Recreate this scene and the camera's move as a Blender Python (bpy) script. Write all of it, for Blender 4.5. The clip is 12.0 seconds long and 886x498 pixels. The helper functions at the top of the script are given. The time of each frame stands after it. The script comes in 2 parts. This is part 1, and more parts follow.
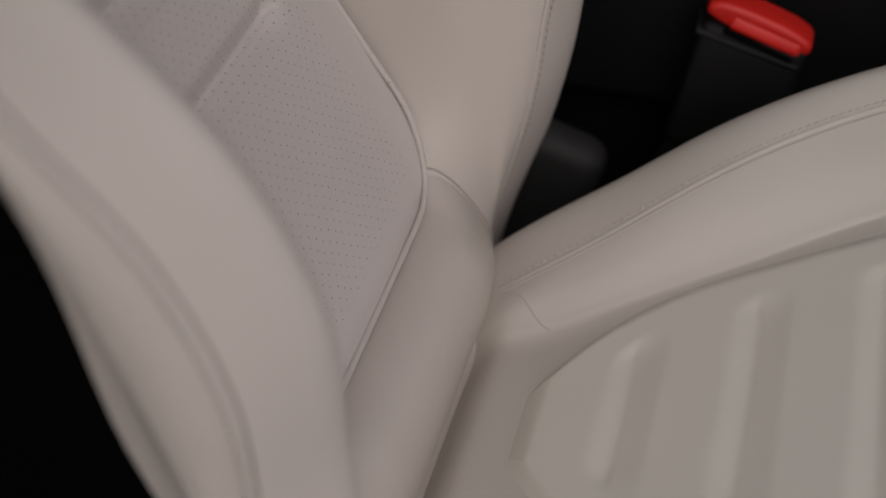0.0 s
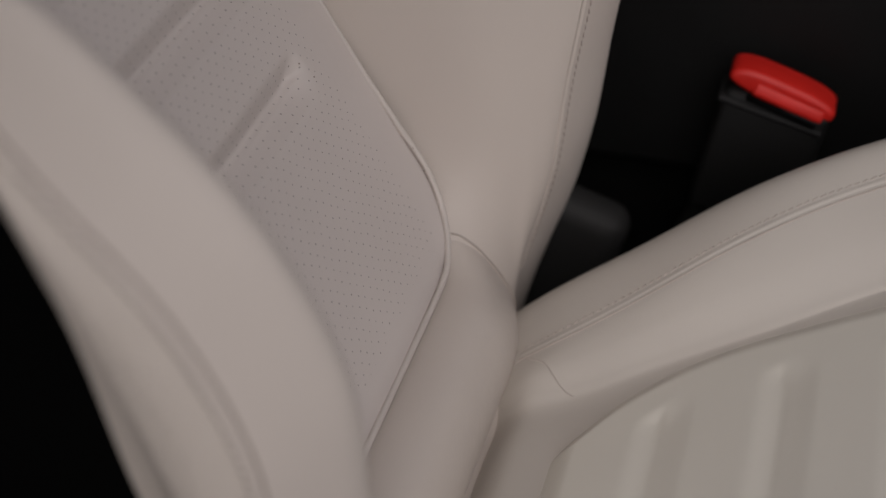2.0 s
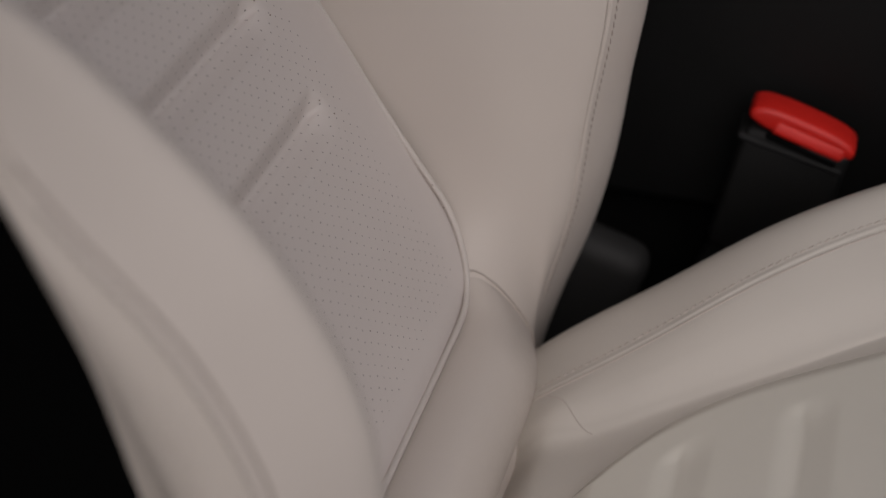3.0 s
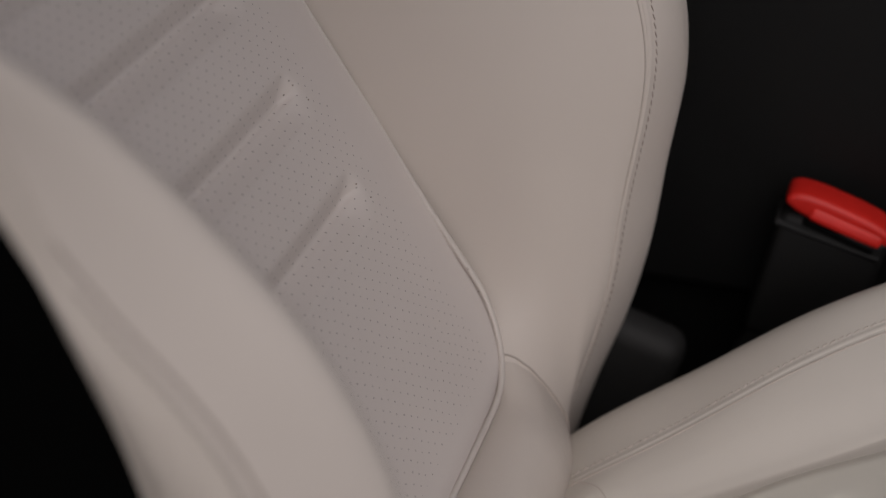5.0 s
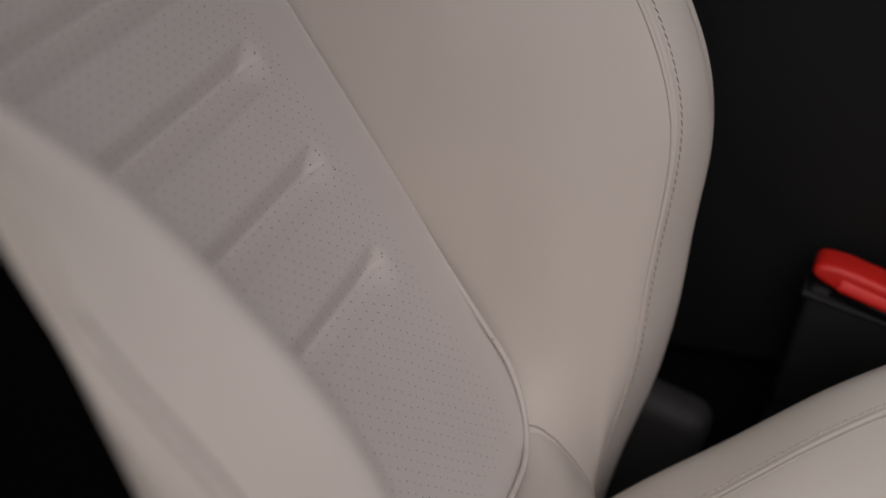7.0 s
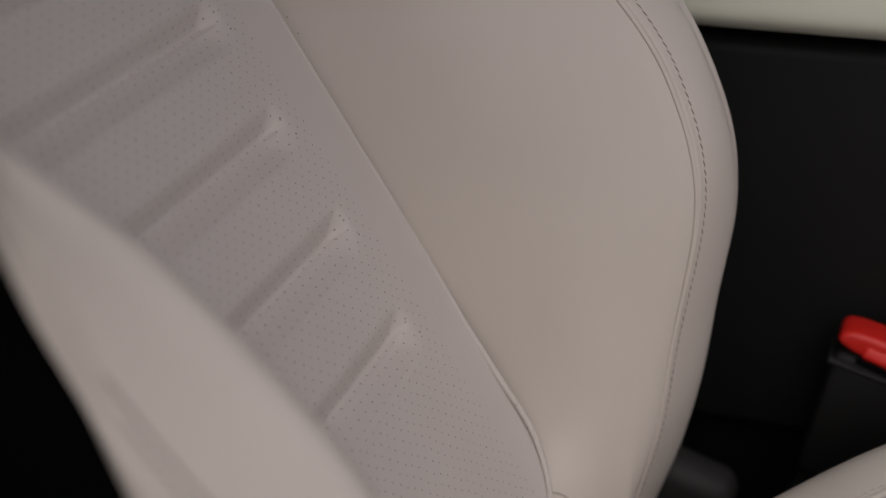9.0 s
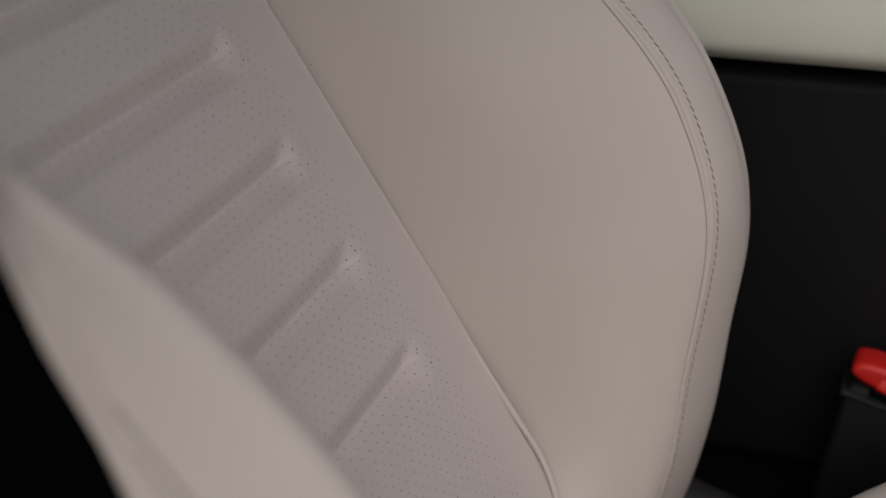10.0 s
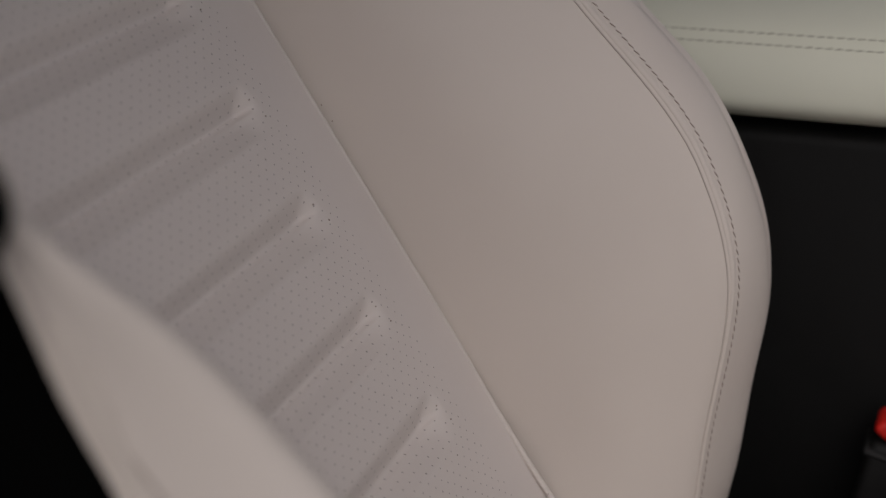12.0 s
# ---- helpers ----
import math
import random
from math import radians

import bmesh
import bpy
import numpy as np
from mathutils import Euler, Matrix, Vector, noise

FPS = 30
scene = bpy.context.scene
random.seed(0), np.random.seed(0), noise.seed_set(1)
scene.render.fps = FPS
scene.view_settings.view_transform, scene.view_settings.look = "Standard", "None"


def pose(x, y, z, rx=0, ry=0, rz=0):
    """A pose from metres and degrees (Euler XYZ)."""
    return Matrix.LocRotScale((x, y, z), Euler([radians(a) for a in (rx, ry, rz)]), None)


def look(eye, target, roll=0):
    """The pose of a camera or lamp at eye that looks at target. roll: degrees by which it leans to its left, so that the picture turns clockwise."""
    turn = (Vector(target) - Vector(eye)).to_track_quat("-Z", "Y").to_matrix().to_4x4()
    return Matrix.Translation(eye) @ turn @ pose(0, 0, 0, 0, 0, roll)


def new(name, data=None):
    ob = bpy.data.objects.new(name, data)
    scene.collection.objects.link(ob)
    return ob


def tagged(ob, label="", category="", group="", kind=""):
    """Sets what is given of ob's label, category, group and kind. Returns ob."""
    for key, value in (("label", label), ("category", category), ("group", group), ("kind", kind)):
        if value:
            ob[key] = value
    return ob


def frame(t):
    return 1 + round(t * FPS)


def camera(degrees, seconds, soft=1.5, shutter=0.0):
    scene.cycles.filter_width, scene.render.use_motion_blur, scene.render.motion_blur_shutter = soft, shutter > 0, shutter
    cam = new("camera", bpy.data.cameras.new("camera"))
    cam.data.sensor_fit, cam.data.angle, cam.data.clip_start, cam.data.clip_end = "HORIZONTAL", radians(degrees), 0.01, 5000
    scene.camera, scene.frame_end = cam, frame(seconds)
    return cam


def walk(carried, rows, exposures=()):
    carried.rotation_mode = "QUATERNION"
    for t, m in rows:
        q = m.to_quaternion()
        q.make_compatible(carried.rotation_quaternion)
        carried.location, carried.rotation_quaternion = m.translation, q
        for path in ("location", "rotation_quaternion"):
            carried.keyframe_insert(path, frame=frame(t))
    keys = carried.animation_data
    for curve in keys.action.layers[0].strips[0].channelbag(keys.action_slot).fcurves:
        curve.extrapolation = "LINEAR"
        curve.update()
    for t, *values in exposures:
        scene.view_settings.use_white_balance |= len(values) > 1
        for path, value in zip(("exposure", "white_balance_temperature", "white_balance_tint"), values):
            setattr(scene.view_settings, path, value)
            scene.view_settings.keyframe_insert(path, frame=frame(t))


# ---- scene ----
# ---- camera ----
EYE = (0.0, -0.55, 0.90)
cam = camera(34.0, 12.0, soft=1.25)
cam.data.dof.use_dof = True
cam.data.dof.focus_distance = 0.80
cam.data.dof.aperture_fstop = 4.2
walk(cam, [
    (0.0, pose(*EYE, 50.423, 0.078, 15.230)),
    (0.5, pose(*EYE, 51.132, 0.229, 15.374)),
    (1.0, pose(*EYE, 51.734, 0.303, 15.527)),
    (1.5, pose(*EYE, 52.371, 0.385, 15.770)),
    (2.0, pose(*EYE, 53.002, 0.471, 16.074)),
    (2.5, pose(*EYE, 53.712, 0.577, 16.436)),
    (3.0, pose(*EYE, 54.457, 0.701, 16.840)),
    (4.0, pose(*EYE, 56.142, 0.903, 17.566)),
    (5.0, pose(*EYE, 57.794, 1.104, 18.246)),
    (5.5, pose(*EYE, 58.546, 1.172, 18.511)),
    (6.0, pose(*EYE, 59.238, 1.241, 18.762)),
    (6.5, pose(*EYE, 59.912, 1.310, 19.001)),
    (7.0, pose(*EYE, 60.569, 1.382, 19.241)),
    (8.0, pose(*EYE, 61.928, 1.512, 19.698)),
    (9.0, pose(*EYE, 63.178, 1.628, 20.171)),
    (9.5, pose(*EYE, 63.804, 1.674, 20.404)),
    (10.0, pose(*EYE, 64.400, 1.715, 20.639)),
    (10.5, pose(*EYE, 64.966, 1.749, 20.866)),
    (11.0, pose(*EYE, 65.526, 1.775, 21.072)),
    (11.5, pose(*EYE, 66.087, 1.810, 21.274)),
    (12.0, pose(*EYE, 66.647, 1.860, 21.461)),
], exposures=[(0.0, -0.52, 6550, 13), (7.0, -0.51, 6550, 13), (9.0, -0.48, 6550, 13), (12.0, -0.47, 6550, 13)])

# ---- light: overcast daylight through the open door and the windscreen ----
world = bpy.data.worlds.new("sky")
scene.world = world
world.use_nodes = True
wn = world.node_tree.nodes
sky = wn.new("ShaderNodeTexSky")
sky.sky_type = "NISHITA"
sky.sun_disc = False
sky.sun_elevation, sky.sun_rotation = radians(48), radians(151)
sky.air_density, sky.dust_density = 0.7, 2.5
cloud = wn.new("ShaderNodeHueSaturation")
cloud.inputs["Saturation"].default_value = 0.5
world.node_tree.links.new(sky.outputs[0], cloud.inputs["Color"])
world.node_tree.links.new(cloud.outputs[0], wn["Background"].inputs[0])
wn["Background"].inputs[1].default_value = 0.10
sun = new("sun", bpy.data.lights.new("sun", "SUN"))
sun.data.energy, sun.data.angle, sun.data.color = 1.45, radians(70), (1.0, 0.945, 0.90)
sun.matrix_world = look((1.0, -1.8, 2.3), (0, 0, 0))


# ---- materials ----
def nodes_of(name):
    m = bpy.data.materials.new(name)
    m.use_nodes = True
    t = m.node_tree
    return m, t, t.nodes["Principled BSDF"]


def add(t, kind, **values):
    nd = t.nodes.new(kind)
    for k, v in values.items():
        if k in nd.inputs:
            nd.inputs[k].default_value = v
    return nd


def ramp(t, source, c0, c1, p0=0.3, p1=0.7):
    r = t.nodes.new("ShaderNodeValToRGB")
    r.color_ramp.elements[0].position, r.color_ramp.elements[1].position = p0, p1
    r.color_ramp.elements[0].color, r.color_ramp.elements[1].color = (*c0, 1), (*c1, 1)
    t.links.new(source, r.inputs[0])
    return r.outputs[0]


def add_noise(t, vector, scale):
    nd = add(t, "ShaderNodeTexNoise", Scale=scale, Detail=2.0)
    t.links.new(vector, nd.inputs["Vector"])
    return nd.outputs[0]


def maths(t, op, a, b=None, c=None):
    nd = t.nodes.new("ShaderNodeMath")
    if op == "SMOOTHSTEP":
        nd = t.nodes.new("ShaderNodeMapRange")
        nd.interpolation_type = "SMOOTHSTEP"
        nd.inputs[1].default_value, nd.inputs[2].default_value = b, c
        t.links.new(a, nd.inputs[0])
        return nd.outputs[0]
    nd.operation = op
    for i, v in enumerate((a, b)):
        if v is None:
            continue
        if isinstance(v, (int, float)):
            nd.inputs[i].default_value = v
        else:
            t.links.new(v, nd.inputs[i])
    return nd.outputs[0]


def leather(name, base, grain=0.15, size=900.0, rough=0.48, perforated=False, relief=0.0008):
    """Grained hide: a broad tone change, pores and small wrinkles, and holes on a staggered grid where perforated."""
    m, t, p = nodes_of(name)
    co = t.nodes.new("ShaderNodeTexCoord")
    broad = add(t, "ShaderNodeTexNoise", Scale=9.0, Detail=3.0)
    t.links.new(co.outputs["Object"], broad.inputs["Vector"])
    col = ramp(t, broad.outputs[0], [c * 0.975 for c in base], [min(1, c * 1.02) for c in base], 0.3, 0.7)
    cells = add(t, "ShaderNodeTexVoronoi", Scale=size)
    cells.feature = "DISTANCE_TO_EDGE"
    warp = add(t, "ShaderNodeTexNoise", Scale=size * 0.4, Detail=2.0)
    t.links.new(co.outputs["Object"], warp.inputs["Vector"])
    mix = t.nodes.new("ShaderNodeMix")
    mix.data_type = "VECTOR"
    mix.inputs[0].default_value = 0.002
    t.links.new(co.outputs["Object"], mix.inputs[4])
    t.links.new(warp.outputs["Color"], mix.inputs[5])
    t.links.new(mix.outputs[1], cells.inputs["Vector"])
    fine = add(t, "ShaderNodeTexNoise", Scale=size * 0.25, Detail=4.0)
    t.links.new(co.outputs["Object"], fine.inputs["Vector"])
    height = maths(t, "ADD", maths(t, "MINIMUM", cells.outputs["Distance"], 0.12), maths(t, "MULTIPLY", fine.outputs[0], 0.22))
    if relief > 0.002:
        pebble = add(t, "ShaderNodeTexVoronoi", Scale=size, Smoothness=0.7)
        pebble.feature = "SMOOTH_F1"
        t.links.new(mix.outputs[1], pebble.inputs["Vector"])
        height = maths(t, "ADD", maths(t, "MULTIPLY", pebble.outputs["Distance"], -0.40), maths(t, "MULTIPLY", fine.outputs[0], 0.04))
    bump = add(t, "ShaderNodeBump", Strength=grain, Distance=relief)
    t.links.new(height, bump.inputs["Height"])
    t.links.new(bump.outputs[0], p.inputs["Normal"])
    rr = ramp(t, fine.outputs[0], (rough - 0.05,) * 3, (rough + 0.08,) * 3)
    t.links.new(rr, p.inputs["Roughness"])
    p.inputs["Specular IOR Level"].default_value = 0.35
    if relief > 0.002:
        # valley shade put into the colour: cell edges slightly darker than the pebbles
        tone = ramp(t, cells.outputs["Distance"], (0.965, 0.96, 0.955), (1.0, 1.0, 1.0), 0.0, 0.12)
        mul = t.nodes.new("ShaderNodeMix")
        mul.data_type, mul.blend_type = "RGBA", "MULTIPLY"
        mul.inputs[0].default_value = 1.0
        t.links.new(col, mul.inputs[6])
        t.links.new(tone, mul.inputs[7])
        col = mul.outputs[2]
    if perforated:
        uv = t.nodes.new("ShaderNodeUVMap")
        sep = t.nodes.new("ShaderNodeSeparateXYZ")
        t.links.new(uv.outputs[0], sep.inputs[0])
        pitch = 0.0088
        a = maths(t, "ADD", maths(t, "DIVIDE", sep.outputs[0], pitch), maths(t, "MULTIPLY", add_noise(t, uv.outputs[0], 70.0), 0.5))
        b = maths(t, "ADD", maths(t, "DIVIDE", sep.outputs[1], pitch), maths(t, "MULTIPLY", add_noise(t, uv.outputs[0], 55.0), 0.5))
        d = []
        for off in (0.0, 0.5):
            fa = maths(t, "SUBTRACT", maths(t, "FRACT", maths(t, "ADD", a, off)), 0.5)
            fb = maths(t, "SUBTRACT", maths(t, "FRACT", maths(t, "ADD", b, off)), 0.5)
            d.append(maths(t, "SQRT", maths(t, "ADD", maths(t, "MULTIPLY", fa, fa), maths(t, "MULTIPLY", fb, fb))))
        near = maths(t, "MINIMUM", d[0], d[1])
        inside = maths(t, "LESS_THAN", maths(t, "ABSOLUTE", sep.outputs[0]), 0.119)
        above = maths(t, "GREATER_THAN", sep.outputs[1], -0.222)
        worn = maths(t, "ADD", 0.25, maths(t, "MULTIPLY", add_noise(t, uv.outputs[0], 120.0), 0.9))
        dot = maths(t, "SUBTRACT", 1.0, maths(t, "SMOOTHSTEP", near, 0.035, 0.075))
        hole = maths(t, "MULTIPLY", maths(t, "MULTIPLY", dot, worn), maths(t, "MULTIPLY", inside, above))
        mx = t.nodes.new("ShaderNodeMix")
        mx.data_type = "RGBA"
        t.links.new(hole, mx.inputs[0])
        t.links.new(col, mx.inputs[6])
        mx.inputs[7].default_value = (0.19, 0.165, 0.15, 1)
        col = mx.outputs[2]
    t.links.new(col, p.inputs["Base Color"])
    return m


def plastic(name, base, rough=0.5, grain=0.1, size=1200.0, spec=0.4):
    m, t, p = nodes_of(name)
    co = t.nodes.new("ShaderNodeTexCoord")
    a = add(t, "ShaderNodeTexNoise", Scale=size, Detail=2.0)
    b = add(t, "ShaderNodeTexNoise", Scale=14.0, Detail=4.0)
    for x in (a, b):
        t.links.new(co.outputs["Object"], x.inputs["Vector"])
    t.links.new(ramp(t, b.outputs[0], [c * 0.85 for c in base], [c * 1.12 for c in base]), p.inputs["Base Color"])
    t.links.new(ramp(t, b.outputs[0], (rough - 0.06,) * 3, (rough + 0.08,) * 3), p.inputs["Roughness"])
    bump = add(t, "ShaderNodeBump", Strength=grain, Distance=0.0005)
    t.links.new(a.outputs[0], bump.inputs["Height"])
    t.links.new(bump.outputs[0], p.inputs["Normal"])
    p.inputs["Specular IOR Level"].default_value = spec
    return m


M_BOLSTER = leather("smooth_greige_leather", (0.592, 0.532, 0.484), 0.10, 800.0)
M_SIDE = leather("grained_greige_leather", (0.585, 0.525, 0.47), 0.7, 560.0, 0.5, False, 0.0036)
M_INSERT = leather("perforated_grey_leather", (0.63, 0.572, 0.54), 0.14, 800.0, 0.55, True)
M_PIPING = leather("piping_leather", (0.60, 0.55, 0.51), 0.10, 800.0)
M_CUSHION = leather("cushion_greige_leather", (0.575, 0.535, 0.487), 0.14, 800.0, 0.5)
M_CUSHION_PANEL = leather("cushion_panel_leather", (0.72, 0.69, 0.62), 0.14, 800.0, 0.5)
M_PAD = leather("ivory_console_leather", (0.635, 0.64, 0.54), 0.12, 700.0, 0.5)
M_THREAD = plastic("brown_thread", (0.11, 0.085, 0.068), 0.8, 0.4, 4000.0, 0.1)
M_THREAD_PALE = plastic("pale_brown_thread", (0.34, 0.28, 0.245), 0.8, 0.4, 4000.0, 0.1)
M_THREAD_CONSOLE = plastic("olive_grey_thread", (0.27, 0.26, 0.215), 0.8, 0.4, 4000.0, 0.1)
# pale crease shade as a colour, also used for the cushion's stitches
M_CREASE_PALE = plastic("pale_crease_shade_and_thread", (0.49, 0.435, 0.395), 0.85, 0.2, 3000.0, 0.1)
# brown that stands for the shade in the door-side bolster's crease
M_CREASE = plastic("crease_shade_brown", (0.28, 0.235, 0.205), 0.85, 0.2, 3000.0, 0.1)
M_BLACK = plastic("black_grained_plastic", (0.006, 0.006, 0.006), 0.62, 0.35, 1500.0, 0.22)
M_GREY = plastic("dark_grey_plastic", (0.026, 0.0255, 0.0255), 0.6, 0.3, 1500.0, 0.3)
M_BUCKLE = plastic("black_buckle_plastic", (0.008, 0.008, 0.008), 0.6, 0.3, 1500.0, 0.25)
M_RIM = plastic("buckle_rim_plastic", (0.013, 0.0128, 0.013), 0.6, 0.3, 1500.0, 0.25)
M_GLOSS = plastic("black_smooth_plastic", (0.002, 0.002, 0.002), 0.8, 0.05, 900.0, 0.03)
M_RED = plastic("red_button_plastic", (0.62, 0.018, 0.012), 0.42, 0.08, 900.0)
M_CARPET = plastic("black_carpet", (0.005, 0.005, 0.005), 0.95, 1.0, 700.0, 0.1)
M_LINER = plastic("grey_headliner_cloth", (0.42, 0.40, 0.38), 0.9, 0.6, 900.0, 0.1)
M_PAVING = plastic("grey_concrete", (0.28, 0.27, 0.26), 0.85, 0.4, 60.0, 0.2)


# ---- mesh helpers ----
def mesh_ob(name, verts, faces, mat, parent=None, label="", uv=None, smooth=True):
    me = bpy.data.meshes.new(name)
    me.from_pydata([tuple(v) for v in verts], [], faces)
    if uv is not None:
        lay = me.uv_layers.new(name="UVMap")
        idx = np.empty(len(me.loops), dtype=np.int32)
        me.loops.foreach_get("vertex_index", idx)
        lay.data.foreach_set("uv", np.asarray(uv, dtype=np.float32)[idx].ravel())
    me.materials.append(mat)
    if smooth:
        me.polygons.foreach_set("use_smooth", [True] * len(me.polygons))
    me.validate()
    ob = new(name, me)
    if parent is not None:
        ob.parent = parent
    if label:
        tagged(ob, label)
    return ob


def part(name, bm, mat, parent=None, label="", smooth=True):
    me = bpy.data.meshes.new(name)
    bm.to_mesh(me)
    bm.free()
    me.materials.append(mat)
    if smooth:
        me.polygons.foreach_set("use_smooth", [True] * len(me.polygons))
    ob = new(name, me)
    if parent is not None:
        ob.parent = parent
    if label:
        tagged(ob, label)
    return ob


def grid_faces(nr, nc, flip=False, closed=False):
    out = []
    for i in range(nr - 1):
        for j in range(nc if closed else nc - 1):
            k = (j + 1) % nc
            q = (i * nc + j, i * nc + k, (i + 1) * nc + k, (i + 1) * nc + j)
            out.append(q[::-1] if flip else q)
    return out


def sheet(name, pts, mat, parent=None, label="", uv=None, flip=False):
    nr, nc = pts.shape[:2]
    return mesh_ob(name, pts.reshape(-1, 3), grid_faces(nr, nc, flip), mat, parent, label, None if uv is None else uv.reshape(-1, 2))


def cord(name, line, radius, mat, parent=None, label="", sides=8, flat=None):
    """A round cord along a line of points; flat: normals along which it is pressed to half its height."""
    line = np.asarray(line, dtype=float)
    tan = np.gradient(line, axis=0)
    tan /= np.linalg.norm(tan, axis=1)[:, None]
    up = np.tile([0.3, 0.2, 0.93], (len(line), 1)) if flat is None else np.asarray(flat)
    a = np.cross(tan, up)
    a /= np.linalg.norm(a, axis=1)[:, None]
    b = np.cross(a, tan)
    ang = np.arange(sides) / sides * 2 * math.pi
    k = 1.0 if flat is None else 0.55
    pts = line[:, None] + radius * (np.cos(ang)[None, :, None] * a[:, None] + k * np.sin(ang)[None, :, None] * b[:, None])
    return mesh_ob(name, pts.reshape(-1, 3), grid_faces(len(line), sides, True, True), mat, parent, label)


def rounded_box(size, bevel, segments=3):
    bm = bmesh.new()
    bmesh.ops.create_cube(bm, size=1.0)
    bmesh.ops.scale(bm, vec=size, verts=bm.verts)
    bmesh.ops.bevel(bm, geom=bm.edges[:], offset=bevel, segments=segments, profile=0.5, affect="EDGES")
    return bm


def curve(x, xs, ys):
    """A smooth curve through a few known values (cubic between them)."""
    xs, ys = np.asarray(xs, float), np.asarray(ys, float)
    m = np.gradient(ys, xs)
    x = np.clip(x, xs[0], xs[-1])
    i = np.clip(np.searchsorted(xs, x) - 1, 0, len(xs) - 2)
    w = xs[i + 1] - xs[i]
    s = (x - xs[i]) / w
    return (ys[i] * (2 * s**3 - 3 * s**2 + 1) + m[i] * w * (s**3 - 2 * s**2 + s)
            + ys[i + 1] * (3 * s**2 - 2 * s**3) + m[i + 1] * w * (s**3 - s**2))


def spline(ctrl, s, breaks=()):
    """Catmull-Rom through control points ctrl[k, 2] at parameters s, with corners at the points named in breaks."""
    n = len(ctrl)
    i = np.clip(np.floor(s).astype(int), 0, n - 2)
    f = (s - i)[:, None]
    p0, p1, p2, p3 = ctrl[np.maximum(i - 1, 0)], ctrl[i], ctrl[i + 1], ctrl[np.minimum(i + 2, n - 1)]
    for k in breaks:
        p0 = np.where((i == k)[:, None], 2 * p1 - p2, p0)
        p3 = np.where((i + 1 == k)[:, None], 2 * p2 - p1, p3)
    return 0.5 * (2 * p1 + (p2 - p0) * f + (2 * p0 - 5 * p1 + 4 * p2 - p3) * f**2 + (3 * p1 - p0 - 3 * p2 + p3) * f**3)


def smooth(x, a, b):
    s = np.clip((x - a) / (b - a), 0, 1)
    return s * s * (3 - 2 * s)


def stitches(name, line, normals, parent, pitch=0.0052, length=0.0036, thick=0.00055, lift=0.0002, skew=0.25, mat=M_THREAD):
    """A row of separate thread stitches laid along a line on a surface; they share one mesh."""
    line = np.asarray(line)
    seg = np.linalg.norm(np.diff(line, axis=0), axis=1)
    at = np.concatenate([[0], np.cumsum(seg)])
    bm = bmesh.new()
    bmesh.ops.create_uvsphere(bm, u_segments=6, v_segments=4, radius=1.0)
    bmesh.ops.scale(bm, vec=(length / 2, thick, thick), verts=bm.verts)
    first = part(name, bm, mat, parent)
    count = int(at[-1] / pitch)
    for k in range(count):
        d = (k + 0.5) * pitch
        pos = np.array([np.interp(d, at, line[:, c]) for c in range(3)])
        ahead = np.array([np.interp(d + 0.001, at, line[:, c]) for c in range(3)])
        nrm = np.array([np.interp(d, at, normals[:, c]) for c in range(3)])
        x = Vector(ahead - pos).normalized()
        z = Vector(nrm).normalized()
        y = z.cross(x).normalized()
        z = x.cross(y)
        x2 = (x + y * (skew + random.uniform(-0.06, 0.06))).normalized()
        y2 = z.cross(x2)
        rot = Matrix((x2, y2, z)).transposed().to_4x4()
        ob = first if k == 0 else new(name, first.data)
        ob.parent = parent
        ob.matrix_basis = Matrix.Translation(Vector(pos) + z * lift) @ rot


# ---- the setting: cabin floor, roof, far side, rear and the ground outside ----
def slab(name, lo, hi, mat, label, category):
    lo, hi = Vector(lo), Vector(hi)
    bm = rounded_box(hi - lo, 0.01, 2)
    bmesh.ops.translate(bm, vec=(lo + hi) / 2, verts=bm.verts)
    return tagged(part(name, bm, mat), label, category, kind="structure")


bm = bmesh.new()
bmesh.ops.create_grid(bm, x_segments=60, y_segments=60, size=60.0)
bmesh.ops.translate(bm, vec=(0, 0, -0.32), verts=bm.verts)
tagged(part("ground", bm, M_PAVING), "grey concrete ground outside the open car door", "ground", kind="structure")
slab("floor", (-1.4, -0.50, -0.05), (1.3, 1.05, 0.0), M_CARPET, "black carpeted cabin floor under the seat", "floor")
slab("sill", (-1.4, -0.62, -0.22), (1.3, -0.503, 0.06), M_BLACK, "black plastic door sill below the open doorway", "sill")
# out of view; its front edge is set by how much it shades the backrest
slab("ceiling", (-1.4, -0.50, 1.28), (0.04, 1.05, 1.33), M_LINER, "unseen light grey cloth ceiling that shades the upper backrest", "ceiling")
slab("wall_far", (-1.4, 1.053, -0.05), (1.3, 1.10, 0.82), M_BLACK, "black far door trim behind the console", "wall")
# out of view; added to hold back sky light from the rear left
slab("wall_near", (-1.4, -0.50, 0.003), (-0.623, -0.44, 0.80), M_BLACK, "unseen black wall added beside the rear of the cabin", "wall")
# out of view; added to block side light from the bolster and upper insert
slab("wall_shade", (-0.62, -0.50, 0.003), (-0.26, -0.44, 1.277), M_BLACK, "unseen black wall added to shade the near bolster", "wall")
slab("wall_rear", (-1.45, -0.50, -0.05), (-1.403, 1.05, 1.28), M_BLACK, "dark rear bulkhead of the cabin", "wall")
slab("wall_front", (1.303, -0.50, -0.05), (1.35, 1.05, 0.80), M_BLACK, "black dashboard front wall of the cabin", "wall")

# ---- the seat ----
RECLINE = radians(31.0)
UP = np.array([-math.sin(RECLINE), 0, math.cos(RECLINE)])
OUT = np.array([math.cos(RECLINE), 0, math.sin(RECLINE)])
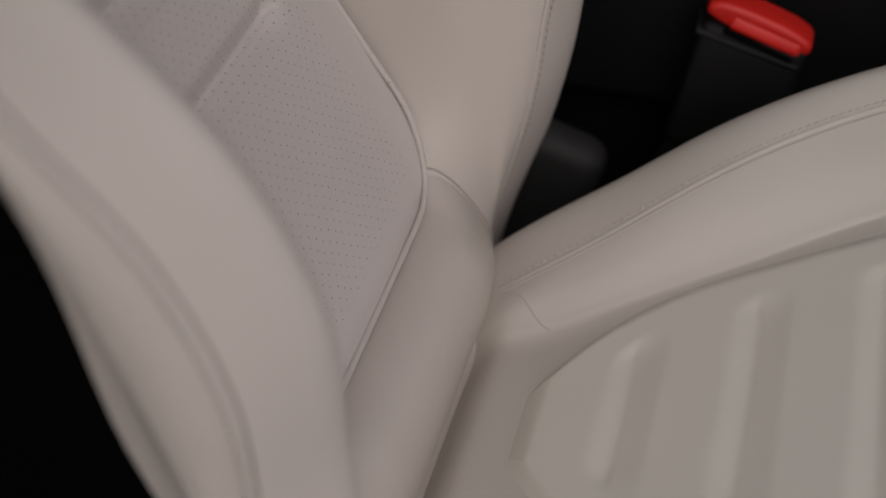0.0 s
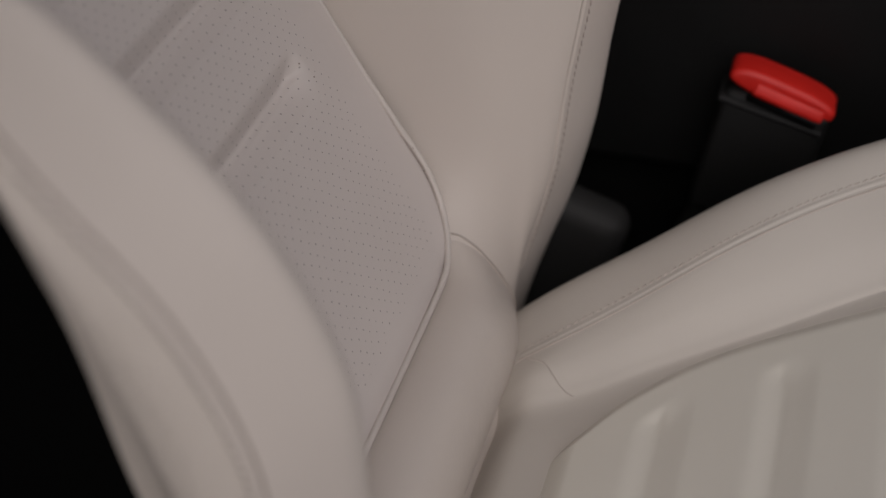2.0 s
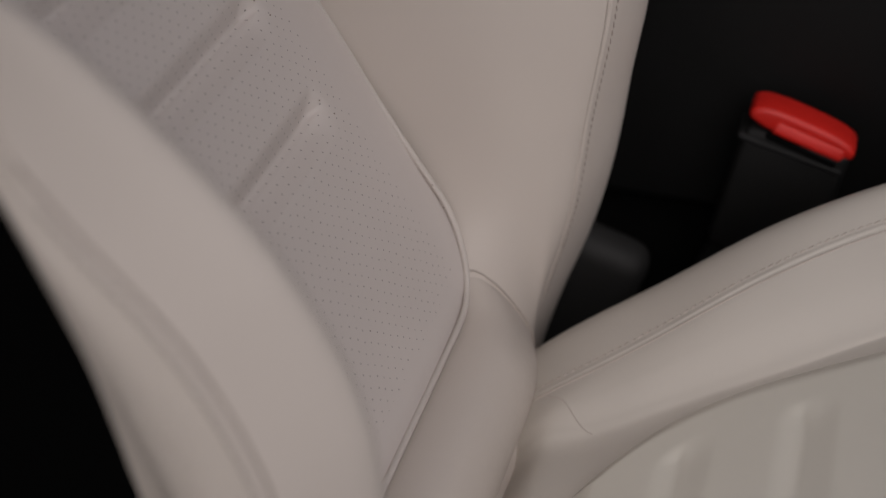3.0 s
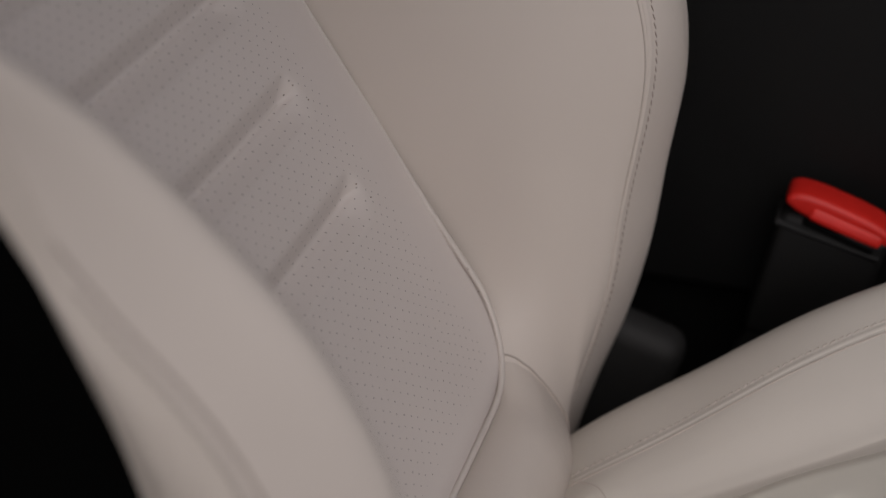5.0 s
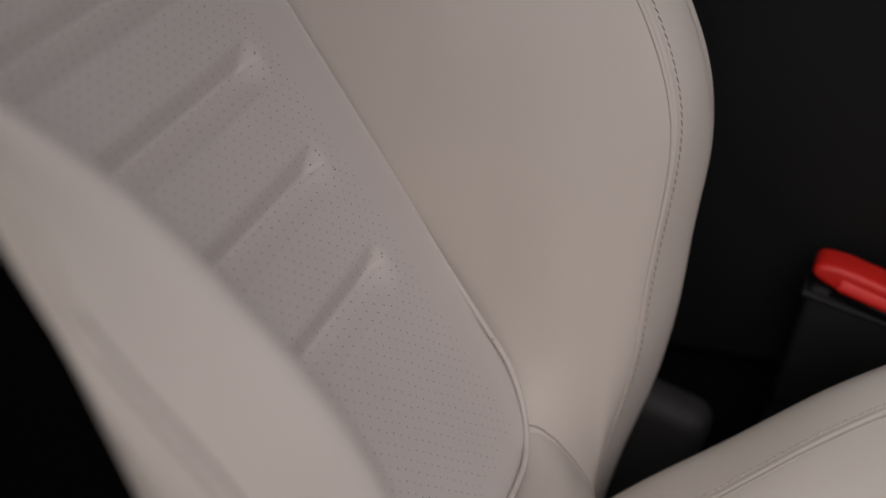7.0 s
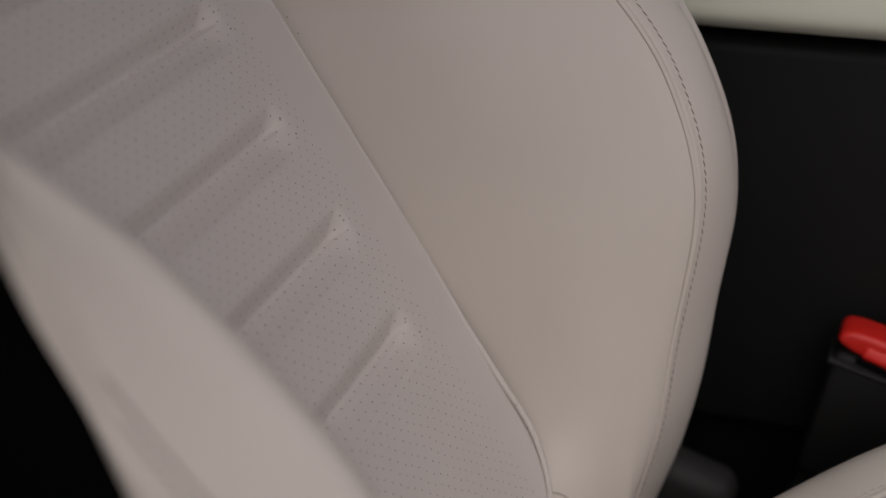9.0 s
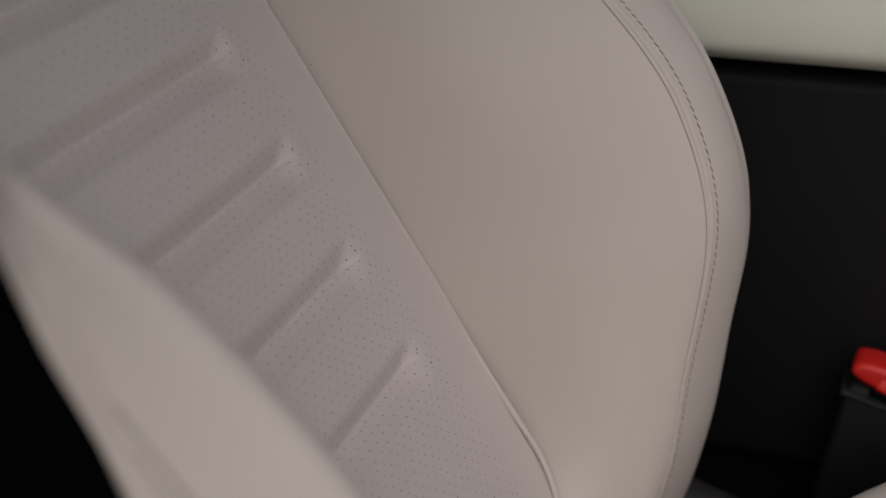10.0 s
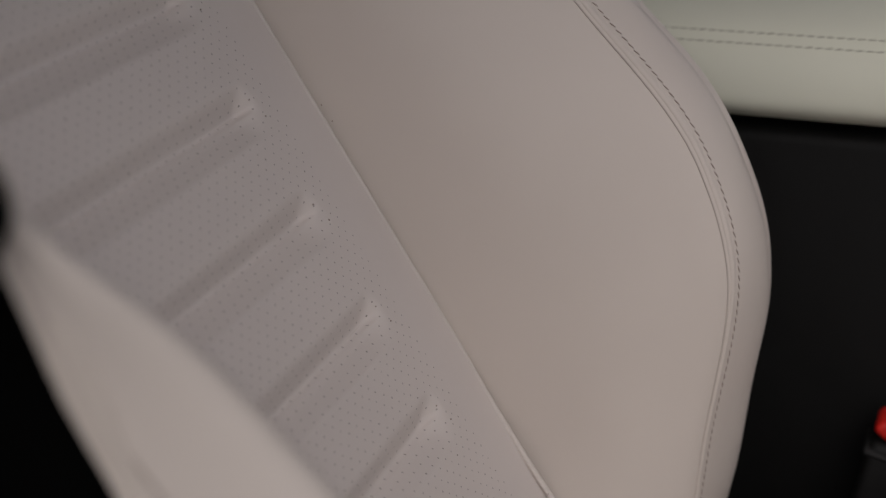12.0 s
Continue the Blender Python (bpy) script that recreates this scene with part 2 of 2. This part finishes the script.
BASE = np.array([-0.316, 0.0, 0.574])
ROWS_U = np.concatenate([np.arange(-0.36, 0.30, 0.004), np.arange(0.30, 0.4201, 0.006)])


def on_back(u, y, h):
    u, y, h = np.broadcast_arrays(np.asarray(u, float), y, h)
    return BASE + u[..., None] * UP + h[..., None] * OUT + y[..., None] * np.array([0, 1.0, 0])


def back_section(u):
    """Sixteen control points (y, h) across the backrest at the height u, from the door side to the console side."""
    close = 1 - 0.55 * smooth(u, 0.24, 0.42)
    crest = curve(u, [-0.36, -0.25, -0.17, -0.11, -0.05, 0.02, 0.11, 0.30, 0.42], [0.02, 0.072, 0.110, 0.140, 0.151, 0.146, 0.136, 0.095, 0.05])
    ny = curve(u, [-0.36, -0.05, 0.01, 0.06, 0.11, 0.42], [-0.195, -0.195, -0.199, -0.209, -0.229, -0.229])
    pair_n = crest - curve(u, [-0.36, -0.15, -0.05, 0.02, 0.06, 0.11, 0.42], [0.020, 0.031, 0.031, 0.030, 0.025, 0.006, 0.006])
    py = curve(u, [-0.36, 0.0, 0.05, 0.11, 0.42], [-0.235, -0.234, -0.237, -0.243, -0.243])
    sy = py - curve(u, [-0.36, 0.0, 0.05, 0.11, 0.42], [0.0095, 0.008, 0.004, 0.001, 0.001])
    side_n = np.minimum(0.100 + 0.22 * u, pair_n - 0.004)
    hp = curve(u, [-0.36, -0.32, -0.242, -0.203, -0.11, -0.05, 0.0625, 0.25, 0.42], [-0.05, -0.02, 0.054, 0.083, 0.15, 0.163, 0.143, 0.09, 0.05])
    yp = curve(u, [-0.36, -0.24, -0.12, -0.05, 0.06, 0.42], [0.19, 0.20, 0.215, 0.223, 0.235, 0.235])
    yo = curve(u, [-0.36, -0.24, 0.0, 0.42], [0.245, 0.25, 0.262, 0.262])
    ho = hp + curve(u, [-0.36, -0.29, -0.25, -0.20, -0.16, -0.12, -0.05, 0.0, 0.42], [-0.002, 0.0175, 0.0165, 0.0172, 0.0165, 0.0105, 0.0065, 0.008, 0.006])
    rim = -0.004
    ys = curve(u, [-0.36, -0.30, -0.26, -0.24, -0.222, -0.20, -0.18, -0.06, 0.42], [0.090, 0.096, 0.106, 0.118, 0.132, 0.1468, 0.1515, 0.1560, 0.1560])
    inner = curve(u, [-0.36, -0.24, -0.15, 0.42], [0.146, 0.149, 0.1545, 0.156])
    sunk = 0.007 * smooth(u, -0.24, -0.17)
    face_a = rim + 0.44 * (hp - rim)
    face_b = rim + 0.79 * (hp - rim)
    pts = np.array([
        (-0.238, -0.07), (-0.232, side_n - 0.004 - 0.012 * smooth(-u, 0.02, 0.12)), (sy + 0.2 * (py - sy), side_n + 0.25 * (pair_n - side_n) + 0.002), (py, pair_n), (ny, crest), (-0.166, 0.42 * crest + rim),
        (-ys, rim), (-0.06, -0.009), (0.06, -0.009), (ys, rim - sunk), (inner + 0.24 * (yp - inner), face_a), (inner + 0.62 * (yp - inner), face_b),
        (yp, hp), (yo, ho), (yo + 0.017, ho - 0.028), (yo + 0.010, min(-0.07, ho - 0.08)),
    ])
    pts[:, 1] *= close
    return pts


def back_point(u, s):
    yh = spline(back_section(u), np.atleast_1d(np.asarray(s, float)), (6, 9))
    return on_back(u, yh[:, 0], yh[:, 1])


def back_line(us, s_of):
    """Points and normals along the backrest's surface, at parameters s_of(u)."""
    pts, nrm = [], []
    for u in us:
        s = s_of(u)
        p = back_point(u, [s, s + 0.05])
        v = back_point(u + 0.002, [s])[0] - p[0]
        w = p[1] - p[0]
        k = np.cross(w, v)
        pts.append(p[0])
        nrm.append(k / np.linalg.norm(k))
    pts, nrm = np.array(pts), np.array(nrm)
    nrm *= np.sign(nrm @ OUT + 1e-9)[:, None]
    return pts, nrm


seat = tagged(new("car_seat"), "greige leather car seat with channelled perforated centre panels", "car seat")

# side panel, door-side bolster, underlay with lower roll, console-side bolster
def back_strip(name, s0, s1, n, mat, label):
    s = np.linspace(s0, s1, n)
    pts = np.array([back_point(u, s) for u in ROWS_U])
    uv = np.stack([np.broadcast_to(s, pts.shape[:2]) * 0.03, np.broadcast_to(ROWS_U[:, None], pts.shape[:2])], axis=-1)
    return sheet(name, pts, mat, seat, label, uv)


back_strip("side_trim", 0, 1, 12, M_GLOSS, "black plastic trim behind the leather side panel")
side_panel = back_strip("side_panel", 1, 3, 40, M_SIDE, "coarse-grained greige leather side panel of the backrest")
bolster_near = back_strip("backrest_bolster", 3, 6, 60, M_BOLSTER, "smooth greige leather bolster with stitched seam")
back_strip("backing", 6, 9, 30, M_BOLSTER, "greige leather backing under the centre panel")
bolster_far = back_strip("backrest_bolster", 9, 12, 70, M_BOLSTER, "smooth greige leather bolster with stitched seam")
bolster_edge = back_strip("bolster_edge", 12, 15, 50, M_BOLSTER, "rounded greige leather outer edge of the bolster")


# centre panel with pressed horizontal channels
HALF, LOW, CORNER = 0.150, -0.241, 0.062


def panel_half(u):
    """Half width of the centre panel at the height u; its lower corners are round."""
    k = np.clip((LOW + CORNER - u) / CORNER, 0, 1)
    return HALF - CORNER * (1 - np.sqrt(np.clip(1 - k * k, 0, 1))) * 0.95 - 0.35 * np.clip(k - 0.98, 0, 1) + 0.0055 * smooth(u, -0.18, -0.06)


def channel(d, across, end, depth=0.0104):
    """Pressed channel across the rise d, fading out where across reaches end: a soft upper wall, a sharp valley, a step and a broad lower wall."""
    up_wall = smooth(-d, -0.0165, 0.001) * (d >= 0)
    low_wall = np.interp(d, [-0.0260, -0.0165, -0.0050, -0.0032, 0.0], [0.0, -0.06, 0.66, 0.70, 1.0]) * (d < 0)
    return -depth * (up_wall * (1 - smooth(across, end - 0.014, end)) + low_wall * (1 - smooth(across, end - 0.024, end + 0.003)))


CHANNELS = [-0.0885 + 0.0655 * k for k in range(8)]
us = np.concatenate([np.linspace(LOW + 0.0005, LOW + CORNER, 40), np.arange(LOW + CORNER + 0.0015, 0.40, 0.0017)])
vs = np.linspace(-1, 1, 170)
U = us[:, None] + 0 * vs[None]
Yp = panel_half(us)[:, None] * vs[None]
Hp = 0.004 * (1 - (Yp / HALF) ** 2) - 0.002
for c in CHANNELS:
    Hp += channel(U - c, np.abs(Yp), 0.103)
edge = np.minimum(panel_half(us)[:, None] - np.abs(Yp), U - LOW)
Hp += (0.0004 + 0.0012 * smooth(-U, 0.165, 0.222)) * (1 - smooth(edge, 0.0, 0.028))
Hp -= 0.0025 * (1 - smooth(U - LOW, 0.0, 0.016)) ** 2
insert = sheet("centre_panel", on_back(U, Yp, Hp), M_INSERT, seat, "perforated grey leather centre panel with pressed horizontal channels",
               np.stack([Yp, U], axis=-1))

# piping round the centre panel
ang = np.linspace(0, math.pi / 2, 24)
right = [(u, panel_half(u)) for u in np.linspace(0.40, LOW + CORNER, 60)] + [
    (u, panel_half(u)) for u in LOW + CORNER * (1 - np.sin(ang[1:]))]
pipe_uy = right + [(u, -y) for u, y in right[::-1]]
pipe = np.array(pipe_uy)
cord("piping", on_back(pipe[:, 0], pipe[:, 1], -0.0030 + 0.0048 * smooth(-pipe[:, 0], 0.09, 0.215)), 0.0020, M_PIPING, seat, "greige leather piping round the centre panel")

# dark specks: larger holes at the channel tips, thread ends along the piping
bm = bmesh.new()
bmesh.ops.create_uvsphere(bm, u_segments=8, v_segments=6, radius=0.0005)
speck = part("dark_speck", bm, M_THREAD_PALE, seat, "small dark speck")
spots = [(0.089, 0.1535, 0.003), (0.078, 0.1545, 0.003), (-0.175, 0.1455, 0.003), (-0.190, 0.1425, 0.003)]
for c in CHANNELS:
    spots += [(c + 0.0045, 0.0985, 0.0), (c - 0.0075, 0.1035, 0.0002)]
for k, (u, y, h) in enumerate(spots):
    ob = speck if k == 0 else new("dark_speck", speck.data)
    ob.parent = seat
    ob.matrix_basis = Matrix.Translation(Vector(on_back(u, y, h)))

# crease, welt and stitches of both bolsters
U_SEAM = np.linspace(-0.30, 0.36, 140)
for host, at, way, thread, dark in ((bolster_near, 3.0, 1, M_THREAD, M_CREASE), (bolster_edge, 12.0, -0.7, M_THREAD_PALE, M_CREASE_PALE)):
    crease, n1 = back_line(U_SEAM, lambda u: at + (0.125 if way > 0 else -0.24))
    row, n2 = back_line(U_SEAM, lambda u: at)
    # crease shade drawn as a thin cord darker than the leather
    cord("seam", crease + n1 * 0.0001, 0.00055, dark, host, "thin cord in the shade colour of a seam crease", 6)
    welt, n3 = back_line(U_SEAM, lambda u: at + (0.062 if way > 0 else -0.12))
    cord("welt", welt - n3 * 0.0008, 0.0026, M_BOLSTER, host, "", 10, n3)
    stitches("stitch", row, n2, host, length=0.0036 if way > 0 else 0.0050, thick=0.00055 if way > 0 else 0.00042, mat=thread)

# finer stitch row over the crest of the door-side bolster
row, n2 = back_line(np.linspace(-0.16, 0.06, 60), lambda u: 4.03)
stitches("stitch", row, n2, bolster_near, length=0.0030, thick=0.0004, mat=M_THREAD_PALE)

# padded roll below the centre panel; its ends run up to a seam on the bolsters
D_SEAM = [0.0, 0.003, 0.006, 0.016, 0.032, 0.050, 0.066, 0.100]
dr = np.concatenate([np.linspace(0, 0.03, 40), np.linspace(0.032, 0.10, 36)])
seam_u = curve(dr, D_SEAM, [-0.227, -0.229, -0.232, -0.243, -0.261, -0.281, -0.298, -0.330])
seam_y = curve(dr, D_SEAM, [0.1281, 0.1309, 0.1327, 0.1362, 0.1420, 0.1510, 0.1602, 0.1690])
seam_h = curve(dr, D_SEAM, [-0.0046, -0.0008, 0.0023, 0.0068, 0.0075, 0.0037, -0.0022, -0.0187])
crown = -0.010 + 0.036 * np.sqrt(1 - (1 - np.clip(dr / 0.026, 0, 1)) ** 2) - 9.0 * np.clip(dr - 0.026, 0, 1) ** 2
tr = np.linspace(-1, 1, 121)
near_end = smooth(np.abs(tr), 0.42, 1.0)[None]
fall = np.clip((np.abs(tr) - 0.55) / 0.45, 0, 1)[None] ** 1.5
lift = np.clip((np.abs(tr) * seam_y[0] - (HALF - 0.95 * CORNER)) / (0.95 * CORNER), 0, 1)
top_u = LOW + CORNER * (1 - np.sqrt(1 - lift ** 2))
RU = top_u[None] - 0.0012 - dr[:, None] * (1 - near_end) - (seam_u[0] - seam_u)[:, None] * near_end
RH = crown[:, None] * (1 - fall) + (seam_h - 0.001)[:, None] * fall
sheet("lower_roll", on_back(RU, seam_y[:, None] * tr[None], RH), M_BOLSTER, seat, "padded greige leather roll below the centre panel", None, True)
line = on_back(seam_u, seam_y, seam_h + 0.0006)[:68]
# shade in the roll's seam, given as a darker cord
cord("seam", line, 0.0006, M_CREASE_PALE, bolster_far, "thin cord in the shade colour of a seam crease", 6)

# black shell behind the backrest
ub = np.linspace(-0.36, 0.42, 40)
ang = np.linspace(0, math.pi, 24)
pts = np.array([on_back(u, -np.cos(ang) * 0.262 + 0.01, -0.055 - 0.055 * np.sin(ang) ** 0.5) for u in ub])
sheet("back_shell", pts, M_BLACK, seat, "black plastic shell behind the backrest", None, True)
# rounded top of the backrest
top_s = np.linspace(0, 15, 120)
rim = back_point(0.42, top_s)
mid = on_back(0.44, rim[:, 1] * 0.9, -0.05)
sheet("backrest_top", np.array([rim, 0.5 * (rim + mid) + UP * 0.012, mid, on_back(0.42, rim[:, 1], -0.11)]), M_BOLSTER, seat)


# cushion
def cushion_plane(x):
    return 0.328 + 0.404 * (x + 0.06)


def cushion_section(x):
    zp = cushion_plane(x)
    zp = zp + 0.004 * smooth(-x, 0.10, 0.14) - 0.09 * smooth(-x, 0.130, 0.215)
    yi = curve(x, [-0.20, -0.105, -0.065, -0.005, 0.07, 0.2, 0.36], [0.06, 0.075, 0.091, 0.113, 0.142, 0.165, 0.17])
    ye = curve(x, [-0.20, -0.146, -0.086, -0.023, 0.059, 0.2, 0.36], [0.155, 0.17, 0.195, 0.22, 0.25, 0.265, 0.26])
    ze = curve(x, [-0.20, -0.146, -0.086, -0.023, 0.059, 0.2, 0.36], [0.265, 0.313, 0.350, 0.390, 0.424, 0.462, 0.47])
    ys = ye - curve(x, [-0.2, -0.137, -0.058, 0.02, 0.36], [0.05, 0.06, 0.055, 0.045, 0.045])
    zs = ze - curve(x, [-0.2, -0.137, 0.02, 0.36], [0.005, 0.005, 0.008, 0.008])
    front = 0.15 * (1 - np.sqrt(1 - np.clip((x - 0.30) / 0.0605, 0, 1) ** 2))
    zp, zs, ze = zp - front, zs - front, ze - front
    half = [(0.0, zp), (0.6 * yi, zp), (yi, zp - 0.001), (yi + 0.012, zp + 0.004), (0.45 * yi + 0.55 * ys, 0.5 * (zp + zs) + 0.004), (ys, zs),
            (ye - 0.012, ze + 0.001), (ye + 0.006, ze - 0.016), (ye + 0.014, max(ze - 0.06, 0.17)), (ye + 0.004, 0.16)]
    return np.array([(-y, z) for y, z in half[:0:-1]] + half)


XS = np.arange(-0.20, 0.361, 0.004)


def cushion_strip(name, s0, s1, n, mat, label):
    s = np.linspace(s0, s1, n)
    pts = []
    for x in XS:
        yz = spline(cushion_section(x), s)
        pts.append(np.stack([np.full(n, x), yz[:, 0], yz[:, 1]], axis=1))
    return sheet(name, np.array(pts), mat, seat, label, None, True)


base = cushion_strip("cushion_base", 7, 11, 60, M_CUSHION, "")
cushion_strip("cushion_bolster", 0, 7, 70, M_CUSHION, "greige leather cushion bolster with a stitched seam")
cb = cushion_strip("cushion_bolster", 11, 18, 90, M_CUSHION, "greige leather cushion bolster with a stitched seam")


def cushion_line(xs, s):
    p = np.array([(x, *spline(cushion_section(x), np.array([s]))[0]) for x in xs])
    q = np.array([(x, *spline(cushion_section(x), np.array([s + 0.05]))[0]) for x in xs])
    t = np.gradient(p, axis=0)
    n = np.cross(t, q - p)
    n /= np.linalg.norm(n, axis=1)[:, None]
    return p, n * np.sign(n[:, 2])[:, None]


xs = np.linspace(-0.17, 0.30, 100)
crease, n1 = cushion_line(xs, 13.86)
row, n2 = cushion_line(xs, 14.12)
welt, n3 = cushion_line(xs, 14.0)
# crease shade on the cushion, given as a slightly darker cord
cord("seam", crease + n1 * 0.0001, 0.0006, M_CREASE_PALE, cb, "thin cord in the shade colour of a seam crease", 6)
cord("welt", welt - n3 * 0.0010, 0.0026, M_CUSHION, cb, "", 10, n3)
stitches("stitch", row, n2, cb, length=0.0046, thick=0.0005, mat=M_CREASE_PALE)

# seam across the rear corner of the cushion
x_j = np.linspace(-0.172, -0.106, 30)
s_j = curve(x_j, [-0.172, -0.15, -0.13, -0.116, -0.104], [14.3, 14.05, 13.3, 12.2, 11.3])
line = np.array([(x, *spline(cushion_section(x), np.array([k]))[0]) for x, k in zip(x_j, s_j)])
# rear corner crease, its shade again given as a thin darker cord
cord("seam", line + np.array([0, 0, 0.0000]), 0.00035, M_CREASE_PALE, cb, "thin cord in the shade colour of a seam crease", 6)

# cushion centre panel with channels running across
REAR = 0.1145
xs2 = np.concatenate([-REAR + 0.03 * np.linspace(0, 1, 50) ** 2, np.arange(0.0315 - REAR, 0.30, 0.002)])
vs = np.linspace(-1, 1, 110)


def cushion_half(x):
    """Half width of the cushion's centre panel; its rear end is round."""
    return curve(np.sqrt(max(x + REAR, 0)), [0.0, 0.055, 0.097, 0.145, 0.219, 0.303, 0.370, 0.432, 0.560, 0.645], [0.003, 0.020, 0.036, 0.055, 0.086, 0.113, 0.127, 0.139, 0.160, 0.166])


CH = np.array([cushion_half(x) for x in xs2])
X = xs2[:, None] + 0 * vs[None]
Y = CH[:, None] * vs[None]
Z = cushion_plane(X) + 0.006
for k in range(5):
    Z += channel(-(X - (-0.050 + 0.063 * k)), np.abs(Y), CH[:, None] - 0.038, 0.0030)
edge = np.minimum(CH[:, None] - np.abs(Y), X + REAR)
Z -= 0.008 * (1 - smooth(edge, 0.0, 0.020))
sheet("cushion_panel", np.stack([X, Y, Z], axis=-1), M_CUSHION_PANEL, seat, "grey-greige leather cushion panel with channels across", np.stack([Y, X], axis=-1), True)
# frame below the cushion
bm = rounded_box((0.50, 0.46, 0.12), 0.03)
bmesh.ops.translate(bm, vec=(0.08, 0.0, 0.15), verts=bm.verts)
part("seat_frame", bm, M_BLACK, seat, "black seat frame under the cushion")
for sx in (-0.13, 0.26):
    for sy in (-0.19, 0.19):
        bm = rounded_box((0.06, 0.035, 0.10), 0.006)
        bmesh.ops.translate(bm, vec=(sx, sy, 0.045), verts=bm.verts)
        part("seat_foot", bm, M_GREY, seat)
# dark grey hinge cover at the console side
bm = rounded_box((0.13, 0.04, 0.13), 0.016, 4)
bm.transform(pose(-0.189, 0.312, 0.239, 0, 18, 0))
part("hinge_cover", bm, M_GREY, seat, "dark grey plastic hinge cover")
# black belt guide on the shoulder of the door-side bolster
bm = rounded_box((0.046, 0.046, 0.046), 0.021, 5)
bm.transform(pose(*on_back(0.134, -0.268, 0.138), 0, -31, 0))
part("belt_guide", bm, M_GLOSS, seat, "black plastic belt guide on the bolster")

# ---- the seat belt buckle ----
buckle = tagged(new("seat_belt_buckle"), "black plastic seat belt buckle with red release button", "seat belt buckle")
buckle.matrix_basis = pose(-0.0185, 0.325, 0.3935, 0, 19, 0)
bm = rounded_box((0.073, 0.030, 0.10), 0.006, 3)
bmesh.ops.translate(bm, vec=(0, 0, -0.050), verts=bm.verts)
bm.transform(pose(0, 0, -0.002, 0, -9, 0))
part("body", bm, M_BUCKLE, buckle)
bm = bmesh.new()
turns = np.linspace(0, 2 * math.pi, 36, endpoint=False)
ring = [(0.0378 * np.sign(math.cos(a)) * abs(math.cos(a)) ** 0.72, 0.0030 + (0.0098 if math.sin(a) > 0 else 0.0080) * np.sign(math.sin(a)) * abs(math.sin(a)) ** 0.72) for a in turns]
face = bm.faces.new([bm.verts.new((x, -0.0125, z)) for x, z in ring])
grown = bmesh.ops.extrude_face_region(bm, geom=[face])["geom"]
bmesh.ops.translate(bm, vec=(0, 0.027, 0), verts=[v for v in grown if isinstance(v, bmesh.types.BMVert)])
bmesh.ops.recalc_face_normals(bm, faces=bm.faces)
bmesh.ops.bevel(bm, geom=[e for e in bm.edges if abs(e.verts[0].co.y - e.verts[1].co.y) < 0.001], offset=0.0045, segments=4, profile=0.5, affect="EDGES", clamp_overlap=True)
part("release_button", bm, M_RED, buckle, "red release button")
bm = rounded_box((0.052, 0.008, 0.011), 0.0038, 4)
bm.transform(pose(0.006, -0.0105, 0.001, -24, 0, 0))
part("button_lip", bm, M_RED, buckle, "red sloping lip of the button")
bm = rounded_box((0.050, 0.006, 0.004), 0.0015, 2)
bmesh.ops.translate(bm, vec=(0.004, -0.0135, -0.006), verts=bm.verts)
part("slot", bm, M_GLOSS, buckle, "black tongue slot")
bm = rounded_box((0.074, 0.032, 0.005), 0.0022, 3)
bm.transform(pose(-0.001, 0, -0.0125, 0, -4, 0))
part("rim", bm, M_RIM, buckle, "dark grey rim below the button")
bm = rounded_box((0.035, 0.010, 0.36), 0.004, 2)
bmesh.ops.translate(bm, vec=(-0.0, 0, -0.25), verts=bm.verts)
part("stalk", bm, M_BLACK, buckle, "black webbing stalk")

# ---- the centre console ----
console = tagged(new("centre_console"), "black centre console with ivory leather padded top", "console")
YC = 0.355
bm = rounded_box((1.6, 0.23, 0.32), 0.004, 2)
bmesh.ops.translate(bm, vec=(0.1, YC + 0.145, 0.155), verts=bm.verts)
part("base", bm, M_CARPET, console, "black carpeted console base")
bm = rounded_box((1.6, 0.26, 0.291), 0.008, 3)
bmesh.ops.translate(bm, vec=(0.1, YC + 0.13, 0.4455), verts=bm.verts)
part("side_panel", bm, M_BLACK, console, "black grained plastic side panel")
bm = rounded_box((1.58, 0.24, 0.030), 0.003, 2)
bmesh.ops.translate(bm, vec=(0.1, YC + 0.145, 0.585), verts=bm.verts)
part("joint", bm, M_GLOSS, console, "deep black joint below the pad")
ctrl = np.array([(0.20, 0.609), (0.04, 0.607), (0.008, 0.609), (-0.014, 0.620), (-0.016, 0.636), (-0.008, 0.656), (0.010, 0.672), (0.05, 0.682), (0.12, 0.686), (0.20, 0.686)])
ctrl[:, 1] -= 0.011
s = np.linspace(0, 9, 90)
yz = spline(ctrl, s)
xc = np.linspace(-0.70, 0.90, 200)
pts = np.stack([np.broadcast_to(xc[:, None], (200, 90)), np.broadcast_to(YC + yz[:, 0], (200, 90)), np.broadcast_to(yz[:, 1], (200, 90))], axis=-1)
pad = sheet("pad", pts, M_PAD, console, "ivory leather pad with double stitching")
for s_at in (5.25, 5.6):
    p = spline(ctrl, np.array([s_at, s_at + 0.05]))
    n = np.array([0, -(p[1, 1] - p[0, 1]), p[1, 0] - p[0, 0]])
    n /= np.linalg.norm(n)
    xr = np.linspace(-0.30, 0.20, 40)
    line = np.stack([xr, np.full(40, YC + p[0, 0]), np.full(40, p[0, 1])], axis=1)
    stitches("stitch", line, np.tile(n * np.sign(n[2]), (40, 1)), pad, 0.0062, 0.0060, 0.0004, 0.0001, 0.10, M_THREAD_CONSOLE)
